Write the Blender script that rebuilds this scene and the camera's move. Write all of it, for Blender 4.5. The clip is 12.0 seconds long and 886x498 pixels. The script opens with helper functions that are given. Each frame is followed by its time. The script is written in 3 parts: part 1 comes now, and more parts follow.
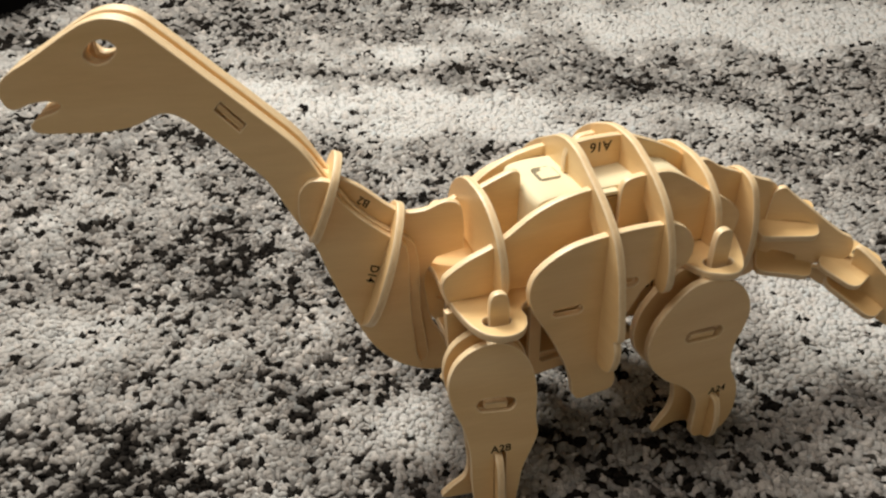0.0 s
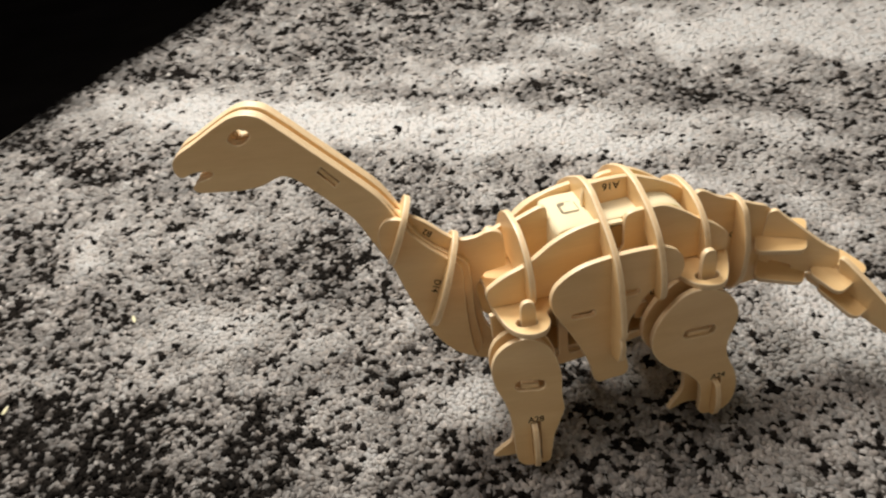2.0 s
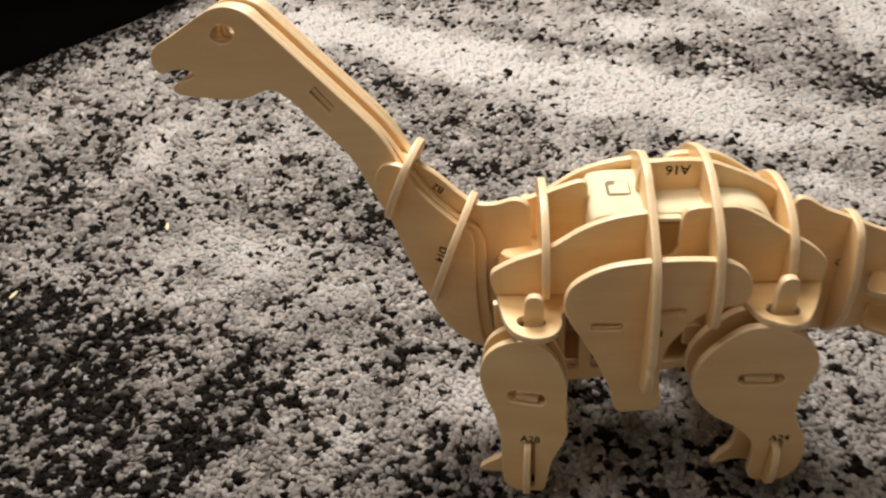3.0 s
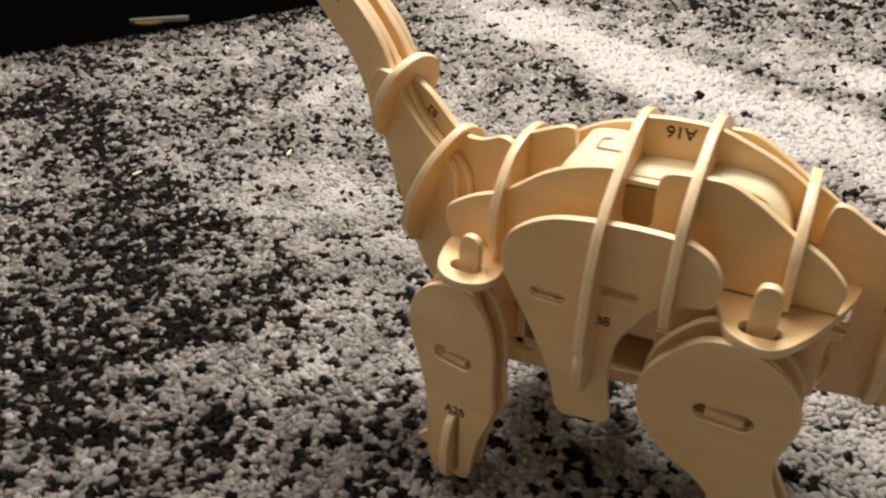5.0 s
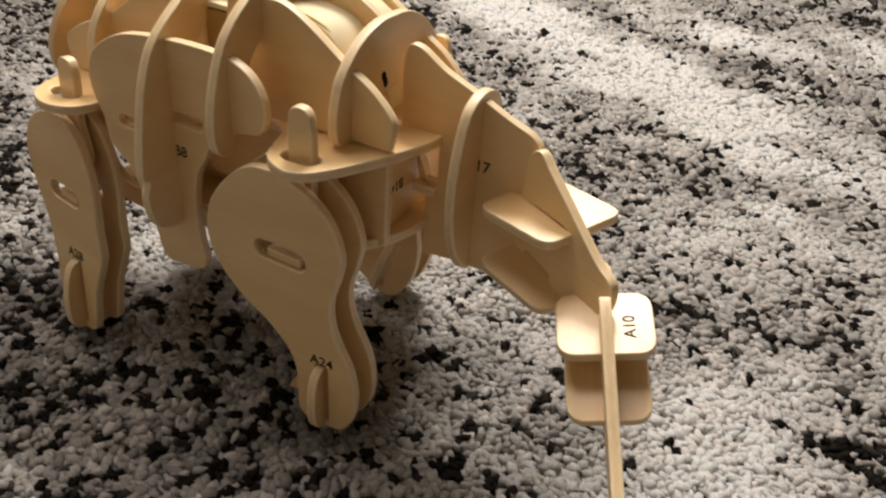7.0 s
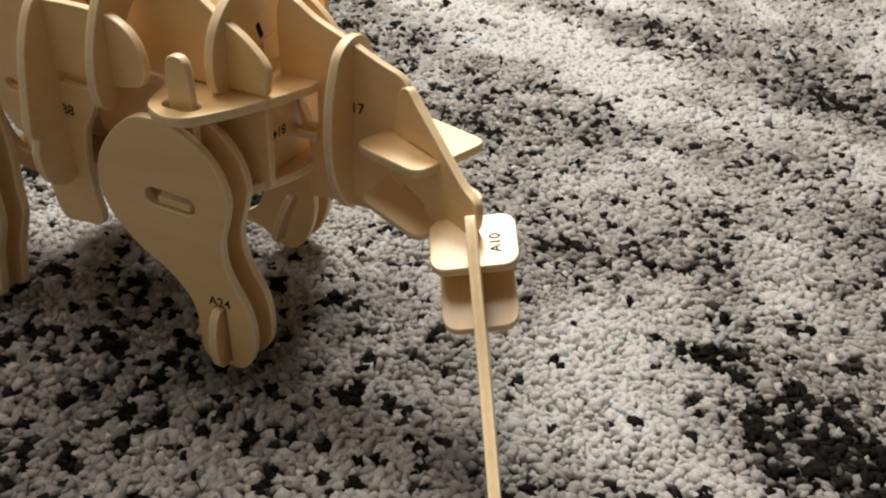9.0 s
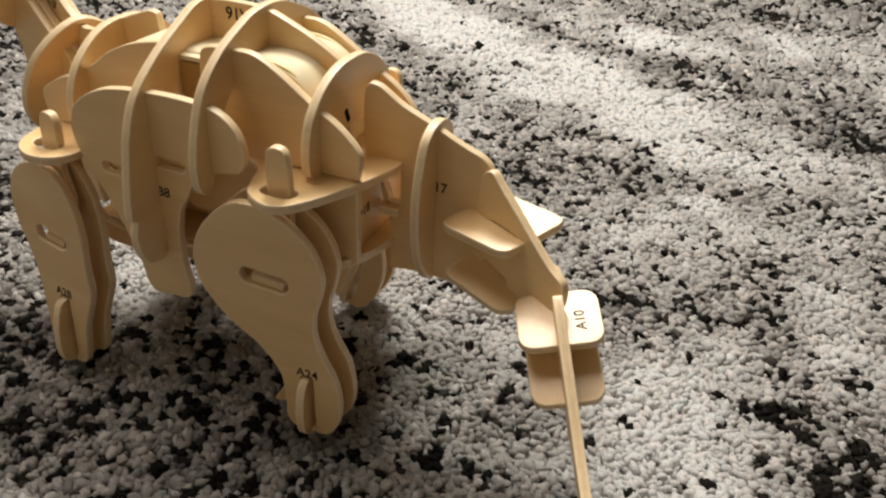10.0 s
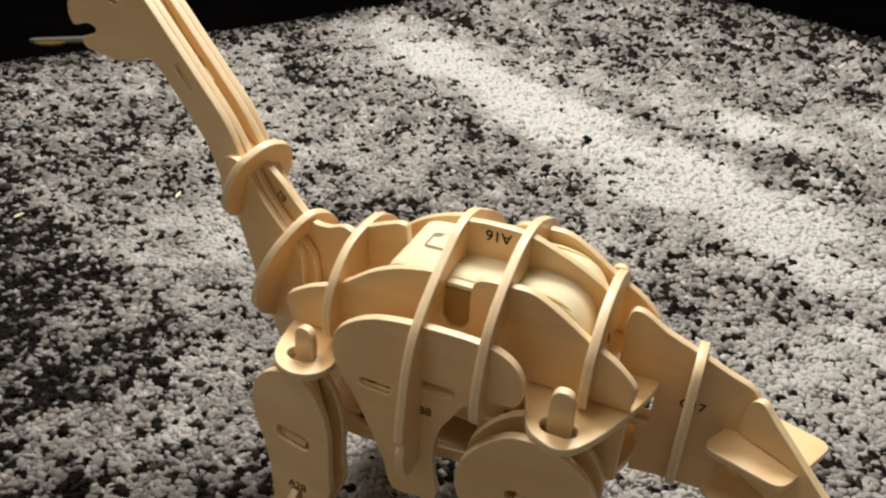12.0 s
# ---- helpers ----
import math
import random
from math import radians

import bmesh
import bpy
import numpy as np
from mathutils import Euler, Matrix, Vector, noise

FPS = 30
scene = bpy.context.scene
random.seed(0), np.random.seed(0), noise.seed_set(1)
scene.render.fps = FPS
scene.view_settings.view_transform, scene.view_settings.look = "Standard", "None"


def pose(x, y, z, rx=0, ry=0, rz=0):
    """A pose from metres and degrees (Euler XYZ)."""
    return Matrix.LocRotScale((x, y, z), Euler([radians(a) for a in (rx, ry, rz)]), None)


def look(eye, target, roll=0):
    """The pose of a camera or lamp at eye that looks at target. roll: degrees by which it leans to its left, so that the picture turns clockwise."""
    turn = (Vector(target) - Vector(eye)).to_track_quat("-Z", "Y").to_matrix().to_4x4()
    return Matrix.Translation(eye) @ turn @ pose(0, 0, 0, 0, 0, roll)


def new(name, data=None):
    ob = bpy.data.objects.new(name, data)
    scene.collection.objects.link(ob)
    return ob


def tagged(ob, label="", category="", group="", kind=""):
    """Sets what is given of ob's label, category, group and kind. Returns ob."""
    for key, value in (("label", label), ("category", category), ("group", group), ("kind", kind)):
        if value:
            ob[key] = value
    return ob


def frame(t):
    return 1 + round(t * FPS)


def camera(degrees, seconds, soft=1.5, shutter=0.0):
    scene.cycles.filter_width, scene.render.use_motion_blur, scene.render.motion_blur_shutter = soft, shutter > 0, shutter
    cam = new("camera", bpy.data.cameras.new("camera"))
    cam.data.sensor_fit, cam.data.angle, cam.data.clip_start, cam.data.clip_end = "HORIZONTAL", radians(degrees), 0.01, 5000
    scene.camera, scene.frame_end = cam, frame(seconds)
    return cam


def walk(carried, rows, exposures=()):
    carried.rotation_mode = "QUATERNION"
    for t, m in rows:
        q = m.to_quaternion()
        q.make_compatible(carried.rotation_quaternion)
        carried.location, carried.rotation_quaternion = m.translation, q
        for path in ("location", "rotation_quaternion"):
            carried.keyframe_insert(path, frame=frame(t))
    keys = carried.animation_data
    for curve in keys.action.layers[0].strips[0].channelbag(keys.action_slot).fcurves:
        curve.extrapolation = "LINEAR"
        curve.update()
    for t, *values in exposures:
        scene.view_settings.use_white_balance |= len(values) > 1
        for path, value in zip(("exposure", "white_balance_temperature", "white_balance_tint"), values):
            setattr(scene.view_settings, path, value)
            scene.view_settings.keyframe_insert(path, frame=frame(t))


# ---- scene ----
# ---- camera ----
cam = camera(58.47, 12.0, soft=2.2, shutter=0.35)
PATH = [
    (0, (-0.14086, -0.23894, 0.25857), (-0.06227, 0.00108, 0.09667), -1.162),
    (0.5, (-0.15206, -0.25567, 0.28628), (-0.06418, -0.01982, 0.12304), -1.776),
    (1, (-0.17035, -0.28366, 0.30787), (-0.07671, -0.05044, 0.14405), -1.883),
    (1.5, (-0.17794, -0.30640, 0.32382), (-0.09312, -0.06835, 0.16215), -2.407),
    (2, (-0.13133, -0.31349, 0.32146), (-0.09426, -0.06552, 0.15673), -7.162),
    (2.5, (-0.08729, -0.30210, 0.30562), (-0.09085, -0.05351, 0.13773), -7.389),
    (3, (-0.06631, -0.25760, 0.28071), (-0.08748, -0.01471, 0.10591), -4.049),
    (3.5, (-0.07304, -0.22972, 0.26521), (-0.11337, 0.00823, 0.08702), -2.089),
    (3.7, (-0.06918, -0.23002, 0.26029), (-0.12079, 0.00514, 0.08130), -1.761),
    (5.3, (0.06490, -0.22813, 0.21782), (-0.05969, -0.00121, 0.06623), 0.082),
    (5.5, (0.08049, -0.22267, 0.21414), (-0.04276, 0.00519, 0.06286), 1.369),
    (6, (0.10667, -0.20738, 0.20130), (-0.01179, 0.02124, 0.04735), 3.204),
    (6.5, (0.12924, -0.19544, 0.19341), (0.01493, 0.03279, 0.03579), 4.226),
    (7, (0.15039, -0.18726, 0.18698), (0.04124, 0.04036, 0.02488), 5.055),
    (7.5, (0.16229, -0.18727, 0.18121), (0.05749, 0.04109, 0.01729), 5.449),
    (7.7, (0.16781, -0.18894, 0.18044), (0.06526, 0.04047, 0.01657), 5.485),
    (9.3, (0.17686, -0.20343, 0.18681), (0.09000, 0.03217, 0.02264), 4.041),
    (9.5, (0.16573, -0.20519, 0.19133), (0.07804, 0.03068, 0.02801), 3.977),
    (10, (0.15315, -0.20874, 0.20345), (0.06198, 0.02827, 0.04372), 3.270),
    (10.5, (0.13974, -0.20966, 0.22069), (0.04731, 0.02856, 0.06349), 2.851),
    (11, (0.10645, -0.20247, 0.23048), (0.01177, 0.03551, 0.07427), 2.903),
    (11.5, (0.08078, -0.20231, 0.24098), (-0.01580, 0.03471, 0.08449), 3.099),
    (12, (0.06599, -0.21123, 0.25834), (-0.03059, 0.02604, 0.10221), 2.620),
]
# the film's own slow drift in brightness and white balance: seconds, stops, kelvin, tint
DRIFT = [(0, -0.19, 6520, 9), (1, -0.13, 6320, 8), (3, -0.14, 6700, 15), (6, 0.02, 6720, 15), (7, -0.12, 6700, 13), (7.7, -0.13, 6550, 10), (10.5, -0.10, 6500, 10), (12, -0.17, 6450, 10)]
walk(cam, [(t, look(eye, target, roll)) for t, eye, target, roll in PATH], DRIFT)

# ---- light ----
world = bpy.data.worlds.new("room_air")
scene.world = world
world.use_nodes = True
world.node_tree.nodes["Background"].inputs[0].default_value = (0.9, 0.85, 0.8, 1)
world.node_tree.nodes["Background"].inputs[1].default_value = 0.02


def bulb(name, place, radius, watts, colour):
    data = bpy.data.lights.new(name, "POINT")
    data.shadow_soft_size, data.energy, data.color = radius, watts, colour
    ob = new(name, data)
    ob.location = place
    return ob


# unseen standing lamp beyond the toy, placed by shadows, and an added overhead fill
bulb("standing_lamp", (-0.12, 0.42, 0.77), 0.14, 36.0, (1.0, 0.95, 0.83))
panel = bpy.data.lights.new("overhead_fill", "AREA")
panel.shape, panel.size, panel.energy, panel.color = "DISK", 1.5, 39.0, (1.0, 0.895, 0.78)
ob = new("overhead_fill", panel)
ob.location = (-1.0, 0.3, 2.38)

# ---- materials ----


def nodes_of(name):
    mat = bpy.data.materials.new(name)
    mat.use_nodes = True
    tree = mat.node_tree
    return mat, tree, tree.nodes["Principled BSDF"]


def add(tree, kind, **values):
    node = tree.nodes.new(kind)
    for key, value in values.items():
        node.inputs[key.replace("_", " ")].default_value = value
    return node


def ramp(tree, source, stops):
    node = tree.nodes.new("ShaderNodeValToRGB")
    tree.links.new(source, node.inputs[0])
    while len(node.color_ramp.elements) < len(stops):
        node.color_ramp.elements.new(0.5)
    for el, (at, colour) in zip(node.color_ramp.elements, stops):
        el.position, el.color = at, (*colour, 1)
    return node.outputs[0]


def mixed(tree, kind, a, b, factor=1.0):
    node = tree.nodes.new("ShaderNodeMix")
    node.data_type, node.blend_type = "RGBA", kind
    for socket, value in ((node.inputs[0], factor), (node.inputs[6], a), (node.inputs[7], b)):
        if isinstance(value, (int, float)):
            socket.default_value = value
        elif isinstance(value, tuple):
            socket.default_value = (*value, 1)
        else:
            tree.links.new(value, socket)
    return node.outputs[2]


def local_coords(tree, scale):
    tex = tree.nodes.new("ShaderNodeTexCoord")
    info = tree.nodes.new("ShaderNodeObjectInfo")
    shift = tree.nodes.new("ShaderNodeVectorMath")
    shift.operation = "MULTIPLY_ADD"
    tree.links.new(info.outputs["Random"], shift.inputs[0])
    shift.inputs[1].default_value = (3.1, 1.7, 0.9)
    tree.links.new(tex.outputs["Object"], shift.inputs[2])
    mapping = tree.nodes.new("ShaderNodeMapping")
    mapping.inputs["Scale"].default_value = scale
    tree.links.new(shift.outputs[0], mapping.inputs["Vector"])
    return mapping.outputs[0], info.outputs["Random"]


def wood_face():
    """Pale sanded plywood: fine fibres along the sheet, soft cloudy tone, each piece a little different."""
    mat, tree, skin = nodes_of("plywood_face")
    fibre, chance = local_coords(tree, (110, 1100, 110))
    grain = add(tree, "ShaderNodeTexNoise", Scale=1.0, Detail=6.0, Roughness=0.6)
    tree.links.new(fibre, grain.inputs["Vector"])
    wide, _ = local_coords(tree, (14, 90, 14))
    cloud = add(tree, "ShaderNodeTexNoise", Scale=1.0, Detail=3.0, Distortion=0.6)
    tree.links.new(wide, cloud.inputs["Vector"])
    base = ramp(tree, cloud.outputs[0], [(0.3, (0.81, 0.578, 0.292)), (0.7, (0.87, 0.645, 0.357))])
    lines = ramp(tree, grain.outputs[0], [(0.35, (0.86, 0.84, 0.80)), (0.6, (1.0, 1.0, 1.0))])
    streak, _ = local_coords(tree, (5, 26, 5))
    flame = add(tree, "ShaderNodeTexNoise", Scale=1.0, Detail=2.0, Distortion=1.2)
    tree.links.new(streak, flame.inputs["Vector"])
    heart = ramp(tree, flame.outputs[0], [(0.42, (1.0, 1.0, 1.0)), (0.62, (0.93, 0.89, 0.83))])
    colour = mixed(tree, "MULTIPLY", mixed(tree, "MULTIPLY", base, heart, 0.8), lines, 0.3)
    tone = ramp(tree, chance, [(0.0, (0.95, 0.91, 0.86)), (1.0, (1.05, 1.05, 1.05))])
    colour = mixed(tree, "MULTIPLY", colour, tone, 1.0)
    tree.links.new(colour, skin.inputs["Base Color"])
    skin.inputs["Roughness"].default_value = 0.34
    skin.inputs["Specular IOR Level"].default_value = 1.0
    bump = add(tree, "ShaderNodeBump", Strength=0.12, Distance=0.0004)
    tree.links.new(grain.outputs[0], bump.inputs["Height"])
    tree.links.new(bump.outputs[0], skin.inputs["Normal"])
    return mat


def wood_edge():
    """Cut edge of three-ply: two pale outer veneers and a slightly darker core, with saw marks."""
    mat, tree, skin = nodes_of("plywood_edge")
    tex = tree.nodes.new("ShaderNodeTexCoord")
    split = tree.nodes.new("ShaderNodeSeparateXYZ")
    tree.links.new(tex.outputs["Object"], split.inputs[0])
    off = tree.nodes.new("ShaderNodeMath")
    off.operation = "ABSOLUTE"
    tree.links.new(split.outputs[2], off.inputs[0])
    wide = tree.nodes.new("ShaderNodeMath")
    wide.operation = "MULTIPLY"
    tree.links.new(off.outputs[0], wide.inputs[0])
    wide.inputs[1].default_value = 600.0
    plies = ramp(tree, wide.outputs[0], [(0.0, (0.80, 0.61, 0.375)), (0.27, (0.81, 0.62, 0.385)), (0.31, (0.76, 0.57, 0.34)), (0.36, (0.85, 0.68, 0.45)), (1.0, (0.88, 0.72, 0.50))])
    spot, _ = local_coords(tree, (420, 420, 1400))
    wear = add(tree, "ShaderNodeTexNoise", Scale=1.0, Detail=4.0)
    tree.links.new(spot, wear.inputs["Vector"])
    marks = ramp(tree, wear.outputs[0], [(0.3, (0.92, 0.89, 0.85)), (0.62, (1.04, 1.03, 1.02))])
    colour = mixed(tree, "MULTIPLY", plies, marks, 1.0)
    tree.links.new(colour, skin.inputs["Base Color"])
    skin.inputs["Roughness"].default_value = 0.45
    skin.inputs["Specular IOR Level"].default_value = 0.8
    bump = add(tree, "ShaderNodeBump", Strength=0.2, Distance=0.0004)
    tree.links.new(wear.outputs[0], bump.inputs["Height"])
    tree.links.new(bump.outputs[0], skin.inputs["Normal"])
    return mat


def plain(name, colour, rough, scale=300.0, spread=0.12, bump=0.0, spec=0.4):
    mat, tree, skin = nodes_of(name)
    where, _ = local_coords(tree, (scale, scale, scale))
    cloud = add(tree, "ShaderNodeTexNoise", Scale=1.0, Detail=5.0)
    tree.links.new(where, cloud.inputs["Vector"])
    low, high = (tuple(c * (1 - spread) for c in colour), tuple(min(1.0, c * (1 + spread)) for c in colour))
    tree.links.new(ramp(tree, cloud.outputs[0], [(0.3, low), (0.7, high)]), skin.inputs["Base Color"])
    skin.inputs["Roughness"].default_value = rough
    skin.inputs["Specular IOR Level"].default_value = spec
    if bump:
        node = add(tree, "ShaderNodeBump", Strength=bump, Distance=0.001)
        tree.links.new(cloud.outputs[0], node.inputs["Height"])
        tree.links.new(node.outputs[0], skin.inputs["Normal"])
    return mat


def yarn():
    """Heat-set pile yarn: the tuft's own colour, with fuzz and fine fibre relief."""
    mat, tree, skin = nodes_of("rug_yarn")
    tint = tree.nodes.new("ShaderNodeVertexColor")
    tint.layer_name = "yarn"
    tex = tree.nodes.new("ShaderNodeTexCoord")
    fuzz = add(tree, "ShaderNodeTexNoise", Scale=1500.0, Detail=3.0)
    tree.links.new(tex.outputs["Object"], fuzz.inputs["Vector"])
    shade = ramp(tree, fuzz.outputs[0], [(0.3, (0.72, 0.72, 0.72)), (0.65, (1.08, 1.08, 1.08))])
    tree.links.new(mixed(tree, "MULTIPLY", tint.outputs[0], shade, 1.0), skin.inputs["Base Color"])
    skin.inputs["Roughness"].default_value = 0.8
    skin.inputs["Specular IOR Level"].default_value = 0.12
    bump = add(tree, "ShaderNodeBump", Strength=0.5, Distance=0.0008)
    tree.links.new(fuzz.outputs[0], bump.inputs["Height"])
    tree.links.new(bump.outputs[0], skin.inputs["Normal"])
    glow = tree.nodes.new("ShaderNodeBsdfTranslucent")
    tree.links.new(skin.inputs["Base Color"].links[0].from_socket, glow.inputs["Color"])
    blend = tree.nodes.new("ShaderNodeMixShader")
    blend.inputs[0].default_value = 0.3
    tree.links.new(skin.outputs[0], blend.inputs[1])
    tree.links.new(glow.outputs[0], blend.inputs[2])
    tree.links.new(blend.outputs[0], tree.nodes["Material Output"].inputs["Surface"])
    return mat


FACE, EDGE = wood_face(), wood_edge()
YARN = yarn()
BACKING = plain("rug_backing", (0.10, 0.095, 0.09), 0.95, 500.0, 0.3, 0.5, 0.1)
INK = plain("printed_ink", (0.016, 0.013, 0.011), 0.85, 900.0, 0.3, 0.0, 0.1)
CASE = plain("cream_plastic", (0.80, 0.71, 0.50), 0.58, 60.0, 0.05, 0.0, 0.28)
AMBER = plain("amber_plastic", (0.70, 0.62, 0.30), 0.4, 60.0, 0.06)
BROWN = plain("brown_plastic", (0.42, 0.27, 0.10), 0.5, 60.0, 0.08)
RECESS_SHADE = plain("recess_shade", (0.20, 0.17, 0.11), 0.6, 200.0, 0.1)


def matt(name, colour):
    """Dead-matt dark surface, a little uneven."""
    mat, tree, skin = nodes_of(name)
    where, _ = local_coords(tree, (9, 9, 9))
    cloud = add(tree, "ShaderNodeTexNoise", Scale=1.0, Detail=5.0)
    tree.links.new(where, cloud.inputs["Vector"])
    flat = tree.nodes.new("ShaderNodeBsdfDiffuse")
    tree.links.new(ramp(tree, cloud.outputs[0], [(0.3, tuple(c * 0.7 for c in colour)), (0.7, tuple(c * 1.3 for c in colour))]), flat.inputs["Color"])
    tree.nodes.remove(skin)
    tree.links.new(flat.outputs[0], tree.nodes["Material Output"].inputs["Surface"])
    return mat


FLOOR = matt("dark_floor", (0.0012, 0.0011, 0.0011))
WALL = plain("wall_paint", (0.46, 0.40, 0.33), 0.9, 6.0, 0.05)
BOUNCE_WALL = plain("bounce_wall_paint", (0.51, 0.485, 0.415), 0.9, 6.0, 0.05)
# white and yellow plastic with the dim light of the spot put into colour
DIM_YELLOW = plain("dimmed_yellow_plastic", (0.12, 0.075, 0.006), 0.5, 80.0, 0.1)
DIM_WHITE = plain("dimmed_white_plastic", (0.11, 0.105, 0.10), 0.5, 80.0, 0.1)
SPLINTER = plain("wood_splinter", (0.74, 0.72, 0.50), 0.7, 700.0, 0.15)

# ---- building helpers: sizes of the toy are in millimetres ----
MM = 0.001


def curve_loop(points, steps=5):
    """A closed smooth line through the points; a third value marks a sharp corner."""
    flat = [Vector(p[:2]) for p in points]
    sharp = [len(p) > 2 for p in points]
    n, out = len(flat), []
    for i in range(n):
        a, b, c, d = flat[i - 1], flat[i], flat[(i + 1) % n], flat[(i + 2) % n]
        if sharp[i]:
            a = b + (b - c) * 0.3
        if sharp[(i + 1) % n]:
            d = c + (c - b) * 0.3
        ta, tb, tc, td = 0.0, 0.0, 0.0, 0.0
        tb = ta + max((b - a).length, 1e-3) ** 0.5
        tc = tb + max((c - b).length, 1e-3) ** 0.5
        td = tc + max((d - c).length, 1e-3) ** 0.5
        for k in range(steps):
            t = tb + (tc - tb) * k / steps
            p1 = a * ((tb - t) / (tb - ta)) + b * ((t - ta) / (tb - ta))
            p2 = b * ((tc - t) / (tc - tb)) + c * ((t - tb) / (tc - tb))
            p3 = c * ((td - t) / (td - tc)) + d * ((t - tc) / (td - tc))
            q1 = p1 * ((tc - t) / (tc - ta)) + p2 * ((t - ta) / (tc - ta))
            q2 = p2 * ((td - t) / (td - tb)) + p3 * ((t - tb) / (td - tb))
            out.append(q1 * ((tc - t) / (tc - tb)) + q2 * ((t - tb) / (tc - tb)))
    return out


def slot(x, y, length, width, turn=0.0, steps=6):
    """A long round-ended hole."""
    r, half, out = width / 2, length / 2 - width / 2, []
    c, s = math.cos(radians(turn)), math.sin(radians(turn))
    for side in (1, -1):
        for k in range(steps + 1):
            a = radians(-90 + 180 * k / steps) if side > 0 else radians(90 + 180 * k / steps)
            u, v = side * half + r * math.cos(a), r * math.sin(a)
            out.append(Vector((x + c * u - s * v, y + s * u + c * v)))
    return out


def round_rect(x0, y0, x1, y1, r, steps=4):
    out = []
    for cx, cy, start in ((x1 - r, y1 - r, 0), (x0 + r, y1 - r, 90), (x0 + r, y0 + r, 180), (x1 - r, y0 + r, 270)):
        for k in range(steps + 1):
            a = radians(start + 90 * k / steps)
            out.append(Vector((cx + r * math.cos(a), cy + r * math.sin(a))))
    return out


def soft_corners(points, r, steps=4):
    """A straight-sided outline with its corners rounded."""
    out, n = [], len(points)
    for i in range(n):
        a, b, c = Vector(points[i - 1]), Vector(points[i]), Vector(points[(i + 1) % n])
        p, q = b + (a - b).normalized() * r, b + (c - b).normalized() * r
        for k in range(steps + 1):
            t = k / steps
            out.append(p * (1 - t) ** 2 + b * (2 * t * (1 - t)) + q * t ** 2)
    return out


def sheet(name, loops, thick, bevel=0.35):
    """A flat sheet with holes, cut from plywood, its rims slightly rounded."""
    data = bpy.data.curves.new(name, "CURVE")
    data.dimensions, data.fill_mode = "2D", "BOTH"
    data.extrude, data.bevel_depth, data.bevel_resolution, data.offset = thick / 2 - bevel, bevel, 1, -bevel
    for loop in loops:
        line = data.splines.new("POLY")
        line.points.add(len(loop) - 1)
        for point, v in zip(line.points, loop):
            point.co = (v[0], v[1], 0, 1)
        line.use_cyclic_u = True
    holder = bpy.data.objects.new(name, data)
    mesh = bpy.data.meshes.new_from_object(holder)
    bpy.data.objects.remove(holder)
    bpy.data.curves.remove(data)
    mesh.transform(Matrix.Scale(MM, 4))
    mesh.materials.clear()
    mesh.materials.append(FACE)
    mesh.materials.append(EDGE)
    mesh.update()
    for poly in mesh.polygons:
        poly.material_index = 0 if abs(poly.normal.z) > 0.95 else 1
        poly.use_smooth = True
    mesh.set_sharp_from_angle(angle=radians(28))
    return mesh


PLACED = {}


def put(name, mesh, m, parent, label=""):
    """Links a mesh at the pose m (its place in millimetres) under a thing or a part."""
    ob = new(name, mesh)
    full = m.copy()
    full.translation = full.translation * MM
    PLACED[ob] = full
    ob.parent = parent
    ob.matrix_basis = PLACED[parent].inverted() @ full if parent in PLACED else full
    return tagged(ob, label)


def frame_of(x_axis, y_axis, origin):
    x, y = Vector(x_axis).normalized(), Vector(y_axis)
    z = x.cross(y).normalized()
    y = z.cross(x)
    m = Matrix((x, y, z)).transposed().to_4x4()
    m.translation = origin
    return m


def along(y, tilt=0.0, pivot=0.0):
    """Sheets that stand lengthwise: drawn in x and height. tilt: how far they lean outwards per unit of height."""
    return frame_of((1, 0, 0), (0, tilt, 1), (0, y, pivot))


def across(x):
    """Sheets that stand crosswise: drawn in y and height."""
    return frame_of((0, 1, 0), (0, 0, 1), (x, 0, 0))


def level(z):
    return Matrix.Translation((0, 0, z))


def standing(x, y, turn):
    a = radians(turn)
    return frame_of((math.cos(a), math.sin(a), 0), (0, 0, 1), (x, y, 0))


def plate(name, points, m, parent, holes=(), label="", thick=3.0, steps=5):
    return put(name, sheet(name, [curve_loop(points, steps), *holes], thick), m, parent, label)


def tab(name, loop, m, parent, thick=3.0, label=""):
    return put(name, sheet(name, [loop], thick), m, parent, label)


def print_code(text, height, m, parent):
    """A stamped part code, lying just proud of the sheet."""
    data = bpy.data.curves.new("printed_code", "FONT")
    data.body, data.size, data.align_x, data.align_y = text, height, "CENTER", "CENTER"
    data.extrude, data.offset = 0.02, height * 0.016
    holder = bpy.data.objects.new("printed_code", data)
    mesh = bpy.data.meshes.new_from_object(holder)
    bpy.data.objects.remove(holder)
    mesh.transform(Matrix.Scale(MM, 4))
    mesh.materials.clear()
    mesh.materials.append(INK)
    return put("printed_code", mesh, m, parent, "small black printed part code")


# ---- the room round the rug ----


def box_mesh(name, x0, y0, z0, x1, y1, z1, mat):
    bm = bmesh.new()
    bmesh.ops.create_cube(bm, size=1.0, matrix=Matrix.Translation(((x0 + x1) / 2, (y0 + y1) / 2, (z0 + z1) / 2)) @ Matrix.Diagonal((x1 - x0, y1 - y0, z1 - z0, 1)))
    mesh = bpy.data.meshes.new(name)
    bm.to_mesh(mesh)
    bm.free()
    mesh.materials.append(mat)
    return mesh


def structure(name, mesh, label, category):
    return tagged(new(name, mesh), label, category, "", "structure")


